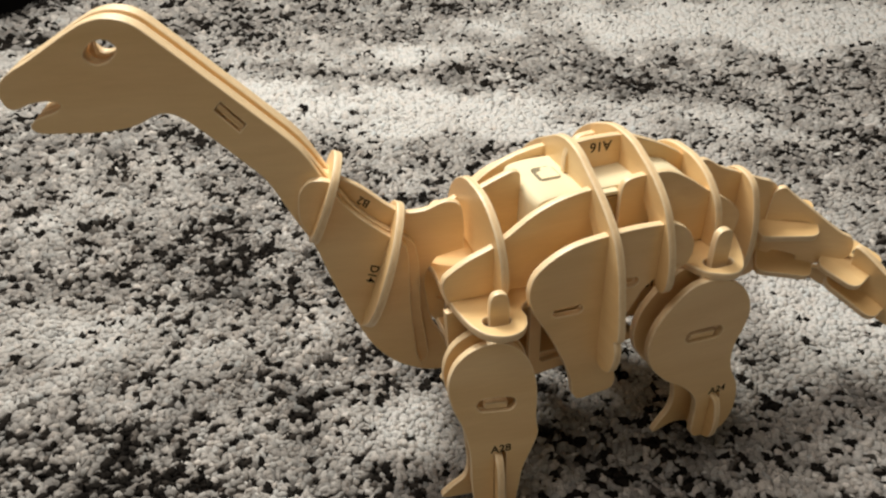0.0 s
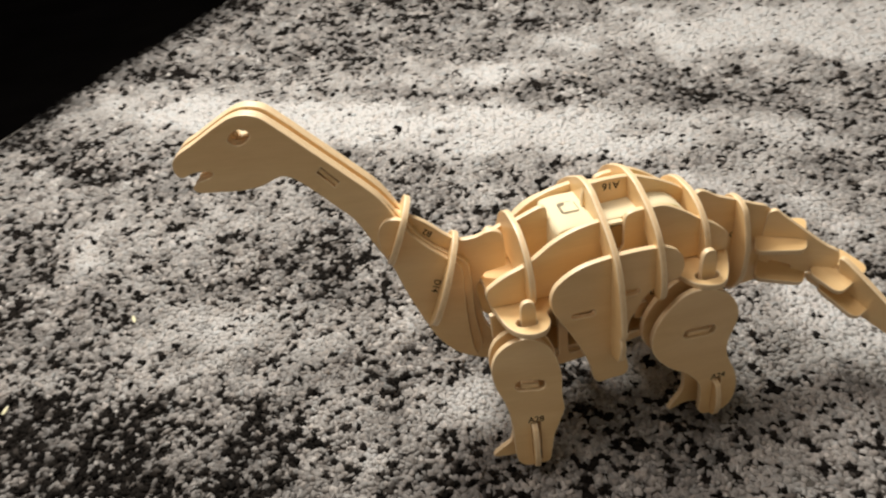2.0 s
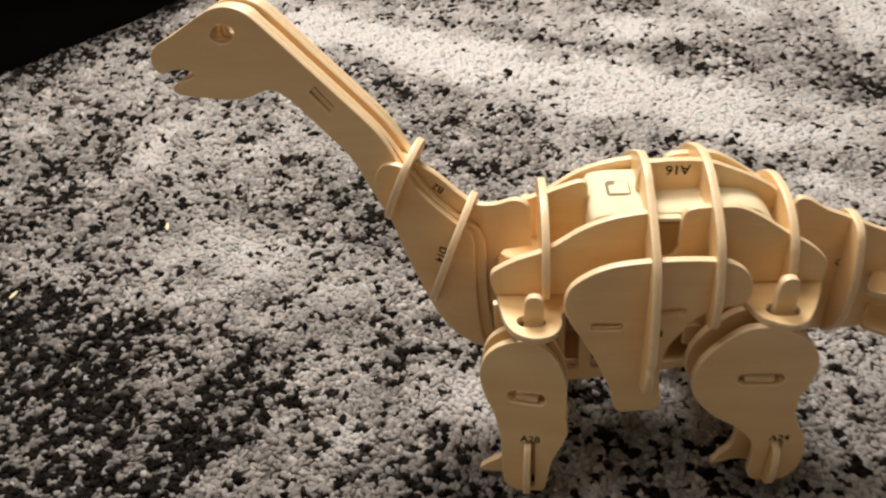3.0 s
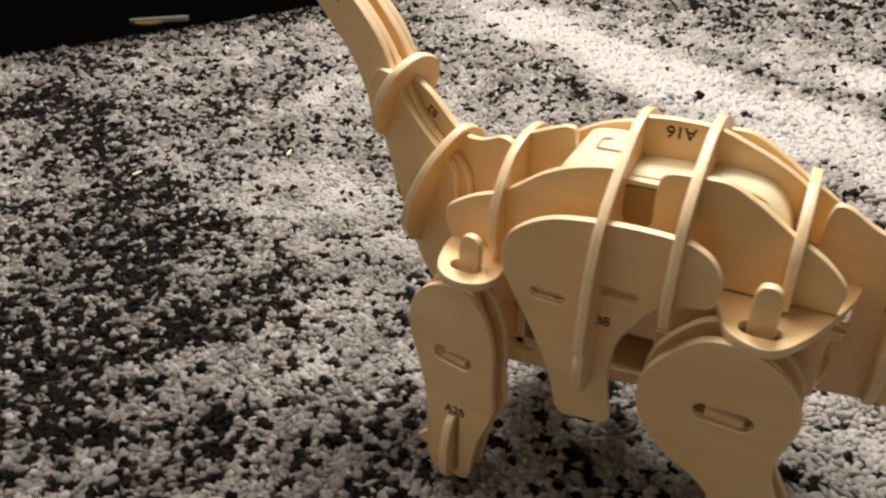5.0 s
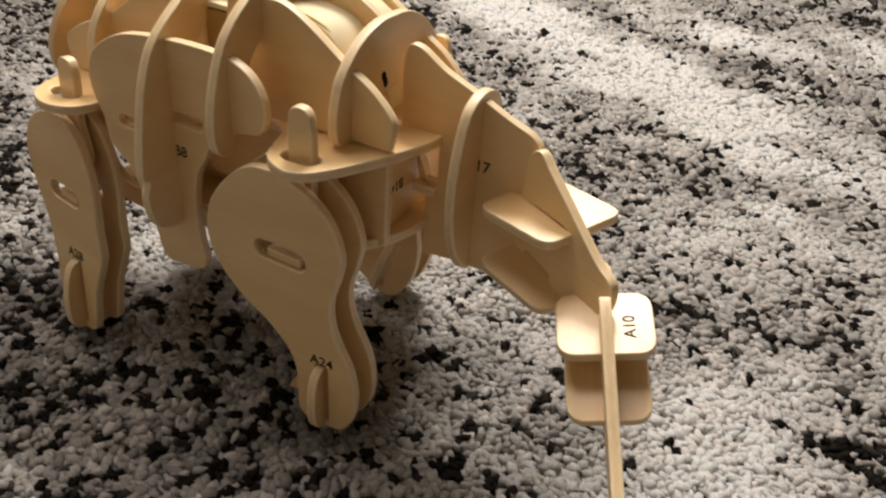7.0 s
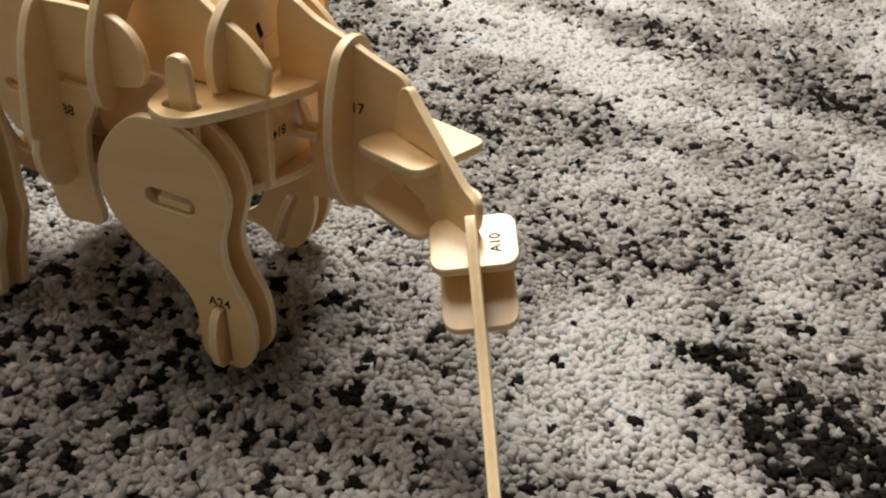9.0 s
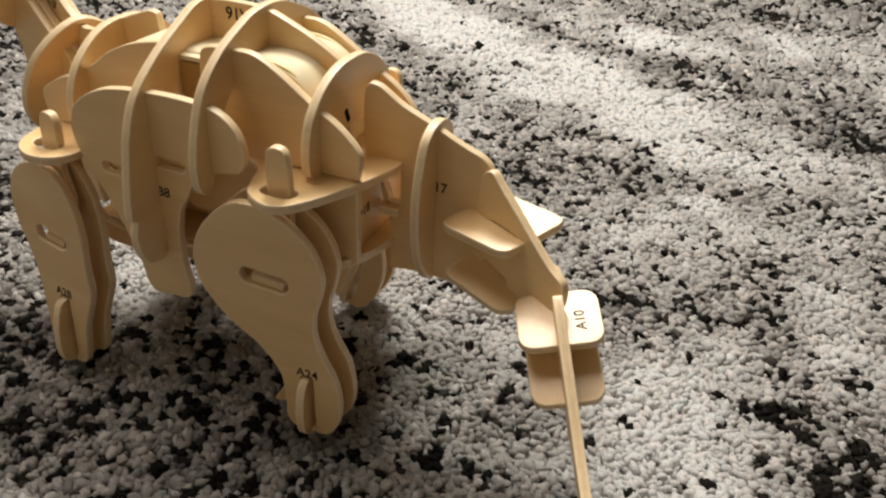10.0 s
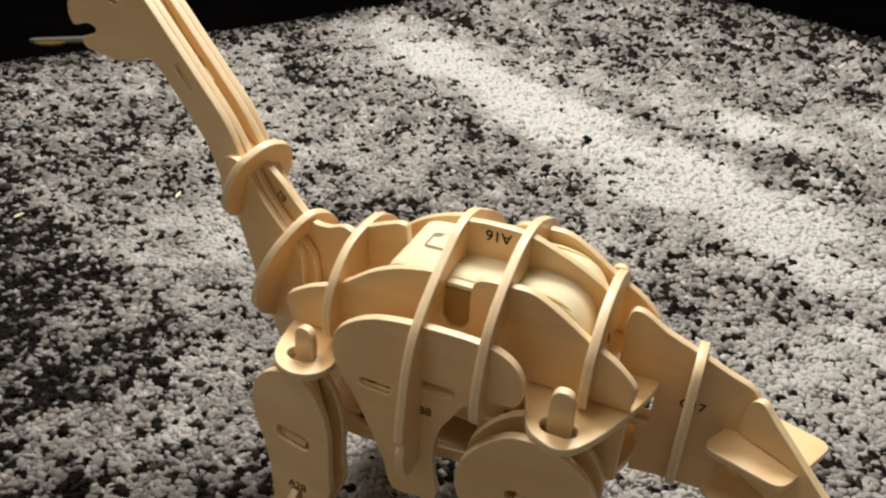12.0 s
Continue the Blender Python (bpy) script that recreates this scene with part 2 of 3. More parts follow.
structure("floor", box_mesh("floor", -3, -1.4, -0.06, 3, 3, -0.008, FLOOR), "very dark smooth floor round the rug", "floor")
# ceiling and walls are unseen, added to close the room and bounce light
structure("ceiling", box_mesh("ceiling", -3.1, -1.5, 2.4, 3.1, 3.1, 2.5, WALL), "plain painted ceiling", "ceiling")
structure("wall_north", box_mesh("wall_north", -3.1, 3, -0.06, 3.1, 3.1, 2.4, WALL), "plain painted wall of the room", "wall")
# set close behind the camera as a reflector for the near faces
structure("wall_south", box_mesh("wall_south", -3.1, -1.5, -0.06, 3.1, -1.4, 2.4, BOUNCE_WALL), "unseen pale tan wall added to bounce fill light on the toy", "wall")
structure("wall_west", box_mesh("wall_west", -3.1, -1.4, -0.06, -3, 3, 2.4, WALL), "plain painted wall of the room", "wall")
structure("wall_east", box_mesh("wall_east", 3, -1.4, -0.06, 3.1, 3, 2.4, WALL), "plain painted wall of the room", "wall")

# ---- the rug: a shag of single tufts ----
CORNER = Vector((-0.175, 1.075))
EAST, SOUTH = Vector((0.866, -0.5)), Vector((-0.5, -0.866))
# lighter and darker fields of the weave, with some light painted in: x, y, length along the weave, width, strength
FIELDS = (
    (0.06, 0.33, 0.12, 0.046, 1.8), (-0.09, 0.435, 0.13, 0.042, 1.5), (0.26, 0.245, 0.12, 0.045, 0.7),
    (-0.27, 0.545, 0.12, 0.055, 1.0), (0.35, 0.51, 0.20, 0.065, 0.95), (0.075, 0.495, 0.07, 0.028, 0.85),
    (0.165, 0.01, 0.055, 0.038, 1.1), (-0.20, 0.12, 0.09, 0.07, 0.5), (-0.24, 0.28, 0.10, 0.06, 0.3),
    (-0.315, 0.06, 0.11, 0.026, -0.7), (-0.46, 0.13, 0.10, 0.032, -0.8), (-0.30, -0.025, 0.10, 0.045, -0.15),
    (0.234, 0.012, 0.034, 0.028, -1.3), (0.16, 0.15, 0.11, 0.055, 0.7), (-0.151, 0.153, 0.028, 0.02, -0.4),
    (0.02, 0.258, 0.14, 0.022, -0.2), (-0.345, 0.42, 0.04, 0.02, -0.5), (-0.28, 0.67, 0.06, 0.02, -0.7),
    # y 0.88: light fall-off painted in; y 0.012, 0.035: pile brightened under the toy
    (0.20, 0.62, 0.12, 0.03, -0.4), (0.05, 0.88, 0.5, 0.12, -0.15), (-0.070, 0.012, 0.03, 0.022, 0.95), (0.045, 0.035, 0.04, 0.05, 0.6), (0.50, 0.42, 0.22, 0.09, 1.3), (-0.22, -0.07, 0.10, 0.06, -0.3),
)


def value_noise(x, y, cell, seed):
    """Smooth random field of unit spread."""
    rng = np.random.default_rng(seed)
    grid = rng.standard_normal((512, 512))
    u, v = x / cell + 1000.3, y / cell + 1000.7
    i, j = np.floor(u).astype(int), np.floor(v).astype(int)
    fu, fv = u - i, v - j
    fu, fv = fu * fu * (3 - 2 * fu), fv * fv * (3 - 2 * fv)
    at = lambda a, b: grid[a % 512, b % 512]
    return (at(i, j) * (1 - fu) + at(i + 1, j) * fu) * (1 - fv) + (at(i, j + 1) * (1 - fu) + at(i + 1, j + 1) * fu) * fv


def tuft_sites():
    """Jittered rows of tufts, dense round the toy and coarser towards the rug's far rims: x, y, radius."""
    rng = np.random.default_rng(5)
    out = []
    for step, near, far in ((0.0022, 0.0, 0.22), (0.0025, 0.22, 0.36), (0.003, 0.36, 0.5), (0.0038, 0.5, 0.8), (0.0058, 0.8, 3.0)):
        a, b = np.meshgrid(np.arange(0, 1.9, step), np.arange(0, 1.9, step))
        a, b = a.ravel() + rng.uniform(-0.45, 0.45, a.size) * step, b.ravel() + rng.uniform(-0.45, 0.45, a.size) * step
        x, y = CORNER.x + EAST.x * a + SOUTH.x * b, CORNER.y + EAST.y * a + SOUTH.y * b
        away = np.hypot(x - x.clip(-0.15, 0.20), np.where(y > -0.19, y + 0.15, 0.8 - y))
        keep = (away >= near) & (away < far) & (a < 1.5)
        out.append(np.stack([x[keep], y[keep], np.full(keep.sum(), step * 0.86)], 1))
    return np.concatenate(out)


def clumps(x, y, cell, seed):
    """For each tuft the random numbers of the yarn clump that it belongs to: the nearest of a jittered grid."""
    rng = np.random.default_rng(seed)
    jitter, chance = rng.uniform(0.1, 0.9, (512, 512, 2)), rng.uniform(0, 1, (512, 512, 2))
    x = x + 0.0009 * value_noise(x, y, 0.0022, seed + 1)
    y = y + 0.0009 * value_noise(x, y, 0.0022, seed + 2)
    i, j = np.floor(x / cell).astype(int), np.floor(y / cell).astype(int)
    best, pick = np.full(x.size, 1e9), np.zeros((x.size, 2))
    for di in (-1, 0, 1):
        for dj in (-1, 0, 1):
            a, b = (i + di) % 512, (j + dj) % 512
            far = (i + di + jitter[a, b, 0] - x / cell) ** 2 + (j + dj + jitter[a, b, 1] - y / cell) ** 2
            near = far < best
            best, pick = np.where(near, far, best), np.where(near[:, None], chance[a, b], pick)
    return pick


def black_yarn(x, y, share, seed, cell=0.0056):
    """How far each tuft belongs to a black one: single round clumps, strewn so that only the densest run together."""
    rng = np.random.default_rng(seed)
    jitter, chance, size = rng.uniform(0.1, 0.9, (512, 512, 2)), rng.uniform(0, 1, (512, 512)), rng.uniform(0.72, 1.25, (512, 512))
    turn, long = rng.uniform(0, np.pi, (512, 512)), rng.uniform(1.0, 1.7, (512, 512))
    x = x + 0.0006 * value_noise(x, y, 0.0026, seed + 1)
    y = y + 0.0006 * value_noise(x, y, 0.0026, seed + 2)
    i, j = np.floor(x / cell).astype(int), np.floor(y / cell).astype(int)
    out = np.zeros(x.size)
    for di in (-1, 0, 1):
        for dj in (-1, 0, 1):
            a, b = (i + di) % 512, (j + dj) % 512
            dx, dy = x - (i + di + jitter[a, b, 0]) * cell, y - (j + dj + jitter[a, b, 1]) * cell
            c, s = np.cos(turn[a, b]), np.sin(turn[a, b])
            far = np.hypot((c * dx + s * dy) / long[a, b], (c * dy - s * dx)) / (0.0019 * size[a, b] * (0.85 + 0.5 * share.clip(0, 1)))
            out = np.maximum(out, np.where(chance[a, b] < share, ((1.12 - far) / 0.24).clip(0, 1), 0))
    return out


def tuft_colours(x, y, rng):
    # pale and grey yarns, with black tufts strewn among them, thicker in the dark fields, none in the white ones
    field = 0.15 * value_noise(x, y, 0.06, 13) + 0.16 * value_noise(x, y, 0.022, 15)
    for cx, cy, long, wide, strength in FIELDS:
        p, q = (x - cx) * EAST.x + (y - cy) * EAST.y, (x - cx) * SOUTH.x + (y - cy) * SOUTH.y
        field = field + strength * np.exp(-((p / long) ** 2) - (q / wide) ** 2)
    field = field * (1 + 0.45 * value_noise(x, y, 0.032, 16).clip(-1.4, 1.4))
    # tufts darker and blacker towards the rug's rims
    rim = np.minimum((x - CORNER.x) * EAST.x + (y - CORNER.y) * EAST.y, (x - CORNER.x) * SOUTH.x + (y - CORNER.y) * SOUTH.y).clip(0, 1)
    rim_dark = np.exp(-((rim / 0.038) ** 1.5)) * (1 + 0.25 * value_noise(x, y, 0.012, 17))
    field = field - 0.5 * rim_dark
    pick = clumps(x, y, 0.0041, 31)
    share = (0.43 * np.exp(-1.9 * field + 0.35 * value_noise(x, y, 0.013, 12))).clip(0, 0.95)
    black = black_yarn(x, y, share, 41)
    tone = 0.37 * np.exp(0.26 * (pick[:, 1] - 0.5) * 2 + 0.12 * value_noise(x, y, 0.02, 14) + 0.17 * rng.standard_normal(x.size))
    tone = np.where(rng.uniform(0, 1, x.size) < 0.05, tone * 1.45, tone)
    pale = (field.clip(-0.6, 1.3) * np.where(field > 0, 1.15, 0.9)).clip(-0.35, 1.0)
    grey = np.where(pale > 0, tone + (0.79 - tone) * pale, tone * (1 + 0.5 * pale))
    grey = grey ** (1 - black) * (0.010 * rng.uniform(0.5, 1.8, x.size)) ** black
    grey = grey * (1 - 0.78 * rim_dark.clip(0, 1))
    warm = rng.normal(0.0, 0.015, x.size) + 0.03 * (1 - pale.clip(0, 1)) + 0.12 * black
    return np.stack([grey * (0.99 + warm), grey * (0.99 - 0.2 * warm), grey * (1.0 - warm)], 1).clip(0.003, 0.85)


def build_rug():
    rng = np.random.default_rng(9)
    sites = tuft_sites()
    n = len(sites)
    bm = bmesh.new()
    bmesh.ops.create_icosphere(bm, subdivisions=1, radius=1.0)
    bm.verts.ensure_lookup_table()
    ball = np.array([v.co[:] for v in bm.verts])
    faces = np.array([[v.index for v in f.verts] for f in bm.faces if f.calc_center_median().z > -0.6])
    bm.free()
    k = len(ball)
    turn = rng.uniform(0, 2 * np.pi, n)
    lumps = ball[None] * rng.uniform(0.6, 1.3, (n, k, 1)) * np.stack([rng.uniform(0.85, 1.5, n), rng.uniform(0.68, 1.0, n), np.ones(n)], 1)[:, None]
    c, s = np.cos(turn)[:, None], np.sin(turn)[:, None]
    lumps = np.stack([c * lumps[..., 0] - s * lumps[..., 1], s * lumps[..., 0] + c * lumps[..., 1], lumps[..., 2]], -1)
    size = sites[:, 2] * rng.uniform(0.78, 1.3, n)
    lean = rng.normal(0, 0.35, (n, 2))
    tall = rng.uniform(0.8, 1.3, n)
    pos = lumps * size[:, None, None]
    pos[..., 2] *= tall[:, None]
    pos[..., 0] += lean[:, None, 0] * pos[..., 2]
    pos[..., 1] += lean[:, None, 1] * pos[..., 2]
    high = -0.0031 + 0.0011 * value_noise(sites[:, 0], sites[:, 1], 0.012, 21) + rng.normal(0, 0.00035, n)
    a, b = sites[:, 0] - CORNER.x, sites[:, 1] - CORNER.y
    rim = np.minimum(a * EAST.x + b * EAST.y, a * SOUTH.x + b * SOUTH.y).clip(0, 1)
    high -= 0.004 * np.exp(-((rim / 0.012) ** 2))
    pos += np.stack([sites[:, 0], sites[:, 1], high], 1)[:, None]
    mesh = bpy.data.meshes.new("pile")
    index = (faces[None] + (np.arange(n) * k)[:, None, None]).reshape(-1)
    count = n * len(faces)
    mesh.vertices.add(n * k)
    mesh.vertices.foreach_set("co", pos.reshape(-1).astype(np.float32))
    mesh.loops.add(len(index))
    mesh.loops.foreach_set("vertex_index", index.astype(np.int32))
    mesh.polygons.add(count)
    mesh.polygons.foreach_set("loop_start", (np.arange(count) * 3).astype(np.int32))
    mesh.polygons.foreach_set("use_smooth", np.ones(count, bool))
    mesh.update(calc_edges=True)
    tint = mesh.color_attributes.new("yarn", "FLOAT_COLOR", "POINT")
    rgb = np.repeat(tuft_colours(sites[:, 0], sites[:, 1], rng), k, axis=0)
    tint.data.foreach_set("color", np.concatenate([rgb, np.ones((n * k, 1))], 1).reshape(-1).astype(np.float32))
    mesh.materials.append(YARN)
    return mesh


rug = new("rug")
tagged(rug, "thick shag rug speckled grey, white and black", "rug")
back = bpy.data.meshes.new("backing")
corners = [CORNER, CORNER + EAST * 1.5, CORNER + EAST * 1.5 + SOUTH * 1.9, CORNER + SOUTH * 1.9]
back.from_pydata([(*p, z) for z in (-0.0075, -0.0045) for p in corners], [], [(3, 2, 1, 0), (4, 5, 6, 7), (0, 1, 5, 4), (1, 2, 6, 5), (2, 3, 7, 6), (3, 0, 4, 7)])
back.materials.append(BACKING)
ob = new("backing", back)
ob.parent = rug
ob = new("pile", build_rug())
ob.parent = rug
tagged(ob, "dense speckled yarn tufts", "", "", "stuff")

# ---- the wooden dinosaur ----
dino = new("wooden_dinosaur")
tagged(dino, "unpainted plywood puzzle dinosaur with a long neck, standing on the rug", "toy dinosaur")
PLACED[dino] = Matrix.Identity(4)

# neck and head: five sheets side by side, swung a little away from the body's line
NECK_TURN = 168.0
side = Vector((-math.sin(radians(12)), -math.cos(radians(12)), 0))


def neck_frame(off):
    m = standing(-58 + side.x * off, 3.3 + side.y * off, NECK_TURN)
    return m


HEAD_TOP = [(141.6, 169), (139.5, 173.5), (129.4, 179.5), (116, 187.4), (110.3, 190), (104.5, 190.8), (98, 189), (90.6, 182.6), (77.6, 169.8), (65, 157.3), (52, 143.5)]
HEAD_LOW = [(45.8, 88.5), (50.9, 105), (57.3, 117.8), (64.6, 132.9), (72, 141.3), (82.9, 152.7), (88.9, 157.8), (93.1, 159.4), (97, 158.5), (103, 155.8), (112, 154.3), (124, 154.5),
            (133.5, 155.4), (135.2, 157.4), (133.4, 159.7), (125.6, 162.6), (124.3, 164.4), (127, 165.6), (133, 165.2), (138.4, 163.4), (140.6, 164.6)]
OUTER_NECK = [(42.2, 126), (36.8, 118.6), (31.1, 112.9), (24, 107), (19.3, 103.6), (17.4, 100), (17.2, 80), (15.5, 50), (14, 43.5), (22.3, 46), (31, 54.4), (36, 63.1)]
INNER_NECK = [(41.6, 127.4), (36, 119.2), (30.3, 113), (23.2, 107.4), (18.2, 104.6), (14.6, 100.6), (13.4, 95), (13, 70), (11.8, 44), (18, 43), (24, 47), (31, 54.4), (36, 63.1)]
MID_NECK = [(43, 136.5), (33, 124.4), (23, 115.7), (17.4, 112.6), (10.2, 112.9), (1.8, 116), (-2.6, 114.6), (-4.2, 110), (-4.6, 95, 1), (6, 92, 1), (10.6, 84), (9.9, 70), (8.2, 60.5), (4, 51.5), (1.6, 41), (3.1, 36.6), (10.3, 35.9), (22.1, 40.4), (31, 49.4), (36.1, 58.5)]
eye_hole = curve_loop([(113.7, 179.4), (110.5, 183.4), (105.8, 184), (103.4, 181.4), (106.3, 177.6), (111, 176.8)], 3)
neck_slot = [Vector((73 + 3.5 * a - 0.75 * b, 156.7 + 4.1 * a + 0.8 * b)) for a, b in ((-1, -1.7), (1, -1.7), (1, 1.7), (-1, 1.7))]
for off, low in ((6.1, OUTER_NECK), (3.05, INNER_NECK), (-3.85, INNER_NECK), (-6.9, OUTER_NECK)):
    sheet_ob = plate("neck_plate", HEAD_TOP + low + HEAD_LOW, neck_frame(off), dino, (eye_hole, neck_slot), steps=4)
    if off > 6:
        near_neck = sheet_ob
mid = plate("spine_plate", [(110, 188.6), (104.5, 189.4), (98.4, 187.4), (92.4, 180.4), (85, 171.6), (76.6, 162.6), (65.6, 150.6), (55, 138.6), (50, 134.6)] + MID_NECK[1:] + [(45.8, 86), (53, 108), (64.6, 131.5), (72, 141), (83, 151.4), (89, 156.6), (97, 157), (104, 166), (112, 178)], neck_frame(-0.4), dino, (eye_hole,))
lug = neck_frame(5.4)
put("tab", sheet("tab", [[Vector((73 + 3.4 * a - 0.6 * b, 156.7 + 4.0 * a + 0.7 * b)) for a, b in ((-1, -1.0), (1, -1.0), (1, 1.0), (-1, 1.0))]], 3.0, 0.2), lug, near_neck)


def collar(top, low, outline):
    """A crosswise ring of the neck, drawn as (distance down from its top, half width)."""
    base = neck_frame(0)
    a, b = base @ Vector((*top, 0)), base @ Vector((*low, 0))
    m = frame_of(-side, a - b, a)
    left = [(w, -d) for d, w in outline]
    pts = left + [(-w, h) for w, h in reversed(left) if abs(w) > 0.01]
    return plate("neck_ring", pts, m, dino)


collar((39.8, 136.4), (52.4, 105), [(-0.8, 0), (0.5, 6), (4.0, 12), (11.0, 15.6), (19, 16.2), (25.5, 15), (30.0, 11.2), (31.3, 6.6), (30, 0)])
collar((18.8, 115), (37, 63), [(-0.5, 0), (0.8, 5), (4.5, 11), (13, 18.5), (24, 21.8), (34, 21.6), (42, 18), (48, 12), (52, 6), (54.5, 0)])
print_code("B2", 4.4, neck_frame(1.1) @ Matrix.Translation((32.2, 118.4, -0.05)) @ pose(0, 0, 0, 0, 180, 0) @ pose(0, 0, 0, 0, 0, 145), mid)
bar = neck_frame(7.6) @ Matrix.Translation((31, 91, -0.05)) @ pose(0, 0, 0, 0, 180, 0) @ pose(0, 0, 0, 0, 0, -110)
print_code("D14", 4.6, bar, near_neck)
# small round-ended keeper beside the upper ring
plate("tab", [(54.9, 123), (53.6, 129), (50, 132.7), (46.2, 133), (42, 132, 1), (48, 114, 1), (52.4, 113.4), (54.4, 116.5)], neck_frame(9.2), dino)

# body: lengthwise sheets
SPINE_FRONT = [(-47.8, 121.5, 1), (-41.5, 124), (-35.6, 125.8), (-33.2, 125.2), (-32.4, 122.6), (-32.4, 90, 1), (-47.8, 90, 1)]
SPINE_BACK = [(-13.5, 132.2), (-8, 133.6), (0, 133.9), (10, 133.2), (19.4, 129.8), (29.7, 125), (37.4, 119.8), (39.3, 116.4, 1), (39.3, 92, 1), (-13.5, 92, 1)]
plate("spine_plate", SPINE_FRONT, along(0), dino)
spine = plate("spine_plate", SPINE_BACK, along(0), dino)
print_code("A16", 5.4, along(0) @ Matrix.Translation((-0.3, 130.2, 1.54)) @ pose(0, 0, 0, 0, 0, 180), spine)
INNER_SIDE = [(-69.9, 95), (-69.2, 98.6), (-66.5, 100.8), (-60, 104.5), (-51, 107.9), (-45, 111.5), (-36, 117.7), (-26, 121.9), (-14, 124.1), (-11.6, 123.9), (-11.2, 119.3, 1), (-11, 108.3, 1), (-8.6, 105.3),
              (-4, 105.3), (-1.6, 108.3, 1), (-1.4, 120.3), (-0.4, 124.1), (2, 125.5), (12, 126.1), (18, 125.7), (26, 121.7), (37.5, 113.7), (45.5, 108.9), (51.8, 102.9), (53.2, 100), (52.2, 92.7, 1), (20, 92.7, 1), (18, 88, 1), (-68, 88, 1)]
for y in (-19.6, 19.6):
    plate("side_plate", INNER_SIDE, along(y), dino)
BELLY_SIDE = [(-43, 96.9), (-41, 102.8), (-35, 108), (-28, 111.3), (-20, 112.9), (-10, 113.8), (0, 114), (8, 113.6), (13, 112.8), (18.5, 109.6), (22, 103.9), (22.4, 98.4), (20.2, 94), (15.6, 93),
              (9, 91), (3.3, 86.8), (-0.6, 80), (-3.6, 75), (-5.6, 65), (-5.2, 52), (-3.9, 44.4), (-5.4, 40.8), (-12.6, 39.8), (-19.6, 39.3), (-22, 42), (-24, 51), (-29, 64), (-34.6, 75.5), (-40.6, 86), (-42.8, 92)]
belly_slots = (slot(-27.3, 84.4, 12.0, 3.8, -2), slot(-5.7, 91.2, 13.0, 3.8, -1))
for y in (-34.5, 34.5):
    ob = plate("flank_plate", BELLY_SIDE, along(y), dino, belly_slots)
    if y < 0:
        flank = ob
        print_code("B8", 4.6, along(y) @ Matrix.Translation((-9.2, 80.6, 1.54)), flank)
# tongues of the inner frame that end in those slots
for y in (-31.8, 31.8):
    tab("tab", slot(-27.3, 84.3, 11.2, 3.0, -2), along(y), dino, 2.0)
    tab("tab", slot(-5.7, 91.1, 12.2, 3.0, -1), along(y), dino, 2.0)


def rib(x, outer, inner, label=""):
    """A crosswise arch, drawn for one half from the ridge down and back up inside."""
    half = outer + inner
    pts = half + [(-p[0], *p[1:]) for p in reversed(half) if abs(p[0]) > 0.01]
    return plate("rib", pts, across(x), dino, (), label)


rib(-49.3, [(0, 121.8), (-8, 121.2), (-15, 118.6), (-23.4, 112), (-27.8, 105), (-29.2, 99), (-28.8, 93.5), (-27, 90.4)], [(-23.6, 89), (-21.6, 91), (-16, 93.5), (-8, 94.5), (0, 94.5)])
rib(-12.3, [(0, 134.2), (-8, 133), (-14, 130.2), (-28, 122.6), (-39.6, 113), (-44.6, 103), (-47, 93), (-48.6, 84), (-49.4, 77.4), (-49, 75.6), (-47.2, 74.6), (-48.4, 70.5), (-48, 64.6), (-45.8, 59.4), (-41.8, 57)],
    [(-37.4, 57), (-36.3, 60), (-34, 80), (-32, 96), (-26, 107), (-16, 117), (0, 121)])
rib(9.5, [(0, 134.8), (-8, 134), (-14, 132), (-26, 126.4), (-35.6, 118), (-40.6, 107.5), (-42.8, 98), (-42.8, 91.6), (-41.4, 87.6), (-38.6, 86.2)], [(-36.4, 86.8), (-34.6, 91), (-31, 102), (-24, 113), (-14, 119.5), (0, 122)])
hind_rib = rib(38.5, [(0, 122.6), (-8, 122), (-17, 118.4), (-25, 111), (-27.6, 104), (-28, 97), (-26.8, 93.4), (-25, 92.1)], [(-20.8, 92.1), (-19.6, 95), (-16, 98), (-9, 100.6), (0, 101.4)])
mark = sheet("printed_mark", [round_rect(-1.1, -2.6, 1.1, 2.6, 0.8)], 0.06, 0.01)
mark.materials[0] = mark.materials[1] = INK
put("printed_mark", mark, across(38.5) @ Matrix.Translation((-4.6, 105.4, 1.54)) @ pose(0, 0, 0, 0, 0, 25), hind_rib, "small black mark on the rib")
plate("rib", [(0, 107.8), (-5.4, 106.8), (-9.6, 103.6), (-13.2, 95), (-15, 85), (-14.8, 76), (-13, 66.4), (-8.4, 57.4), (-3.4, 51.8), (0, 50.4), (3.4, 51.8), (8.4, 57.4), (13, 66.4), (14.8, 76), (15, 85), (13.2, 95), (9.6, 103.6), (5.4, 106.8)], across(68.5), dino)

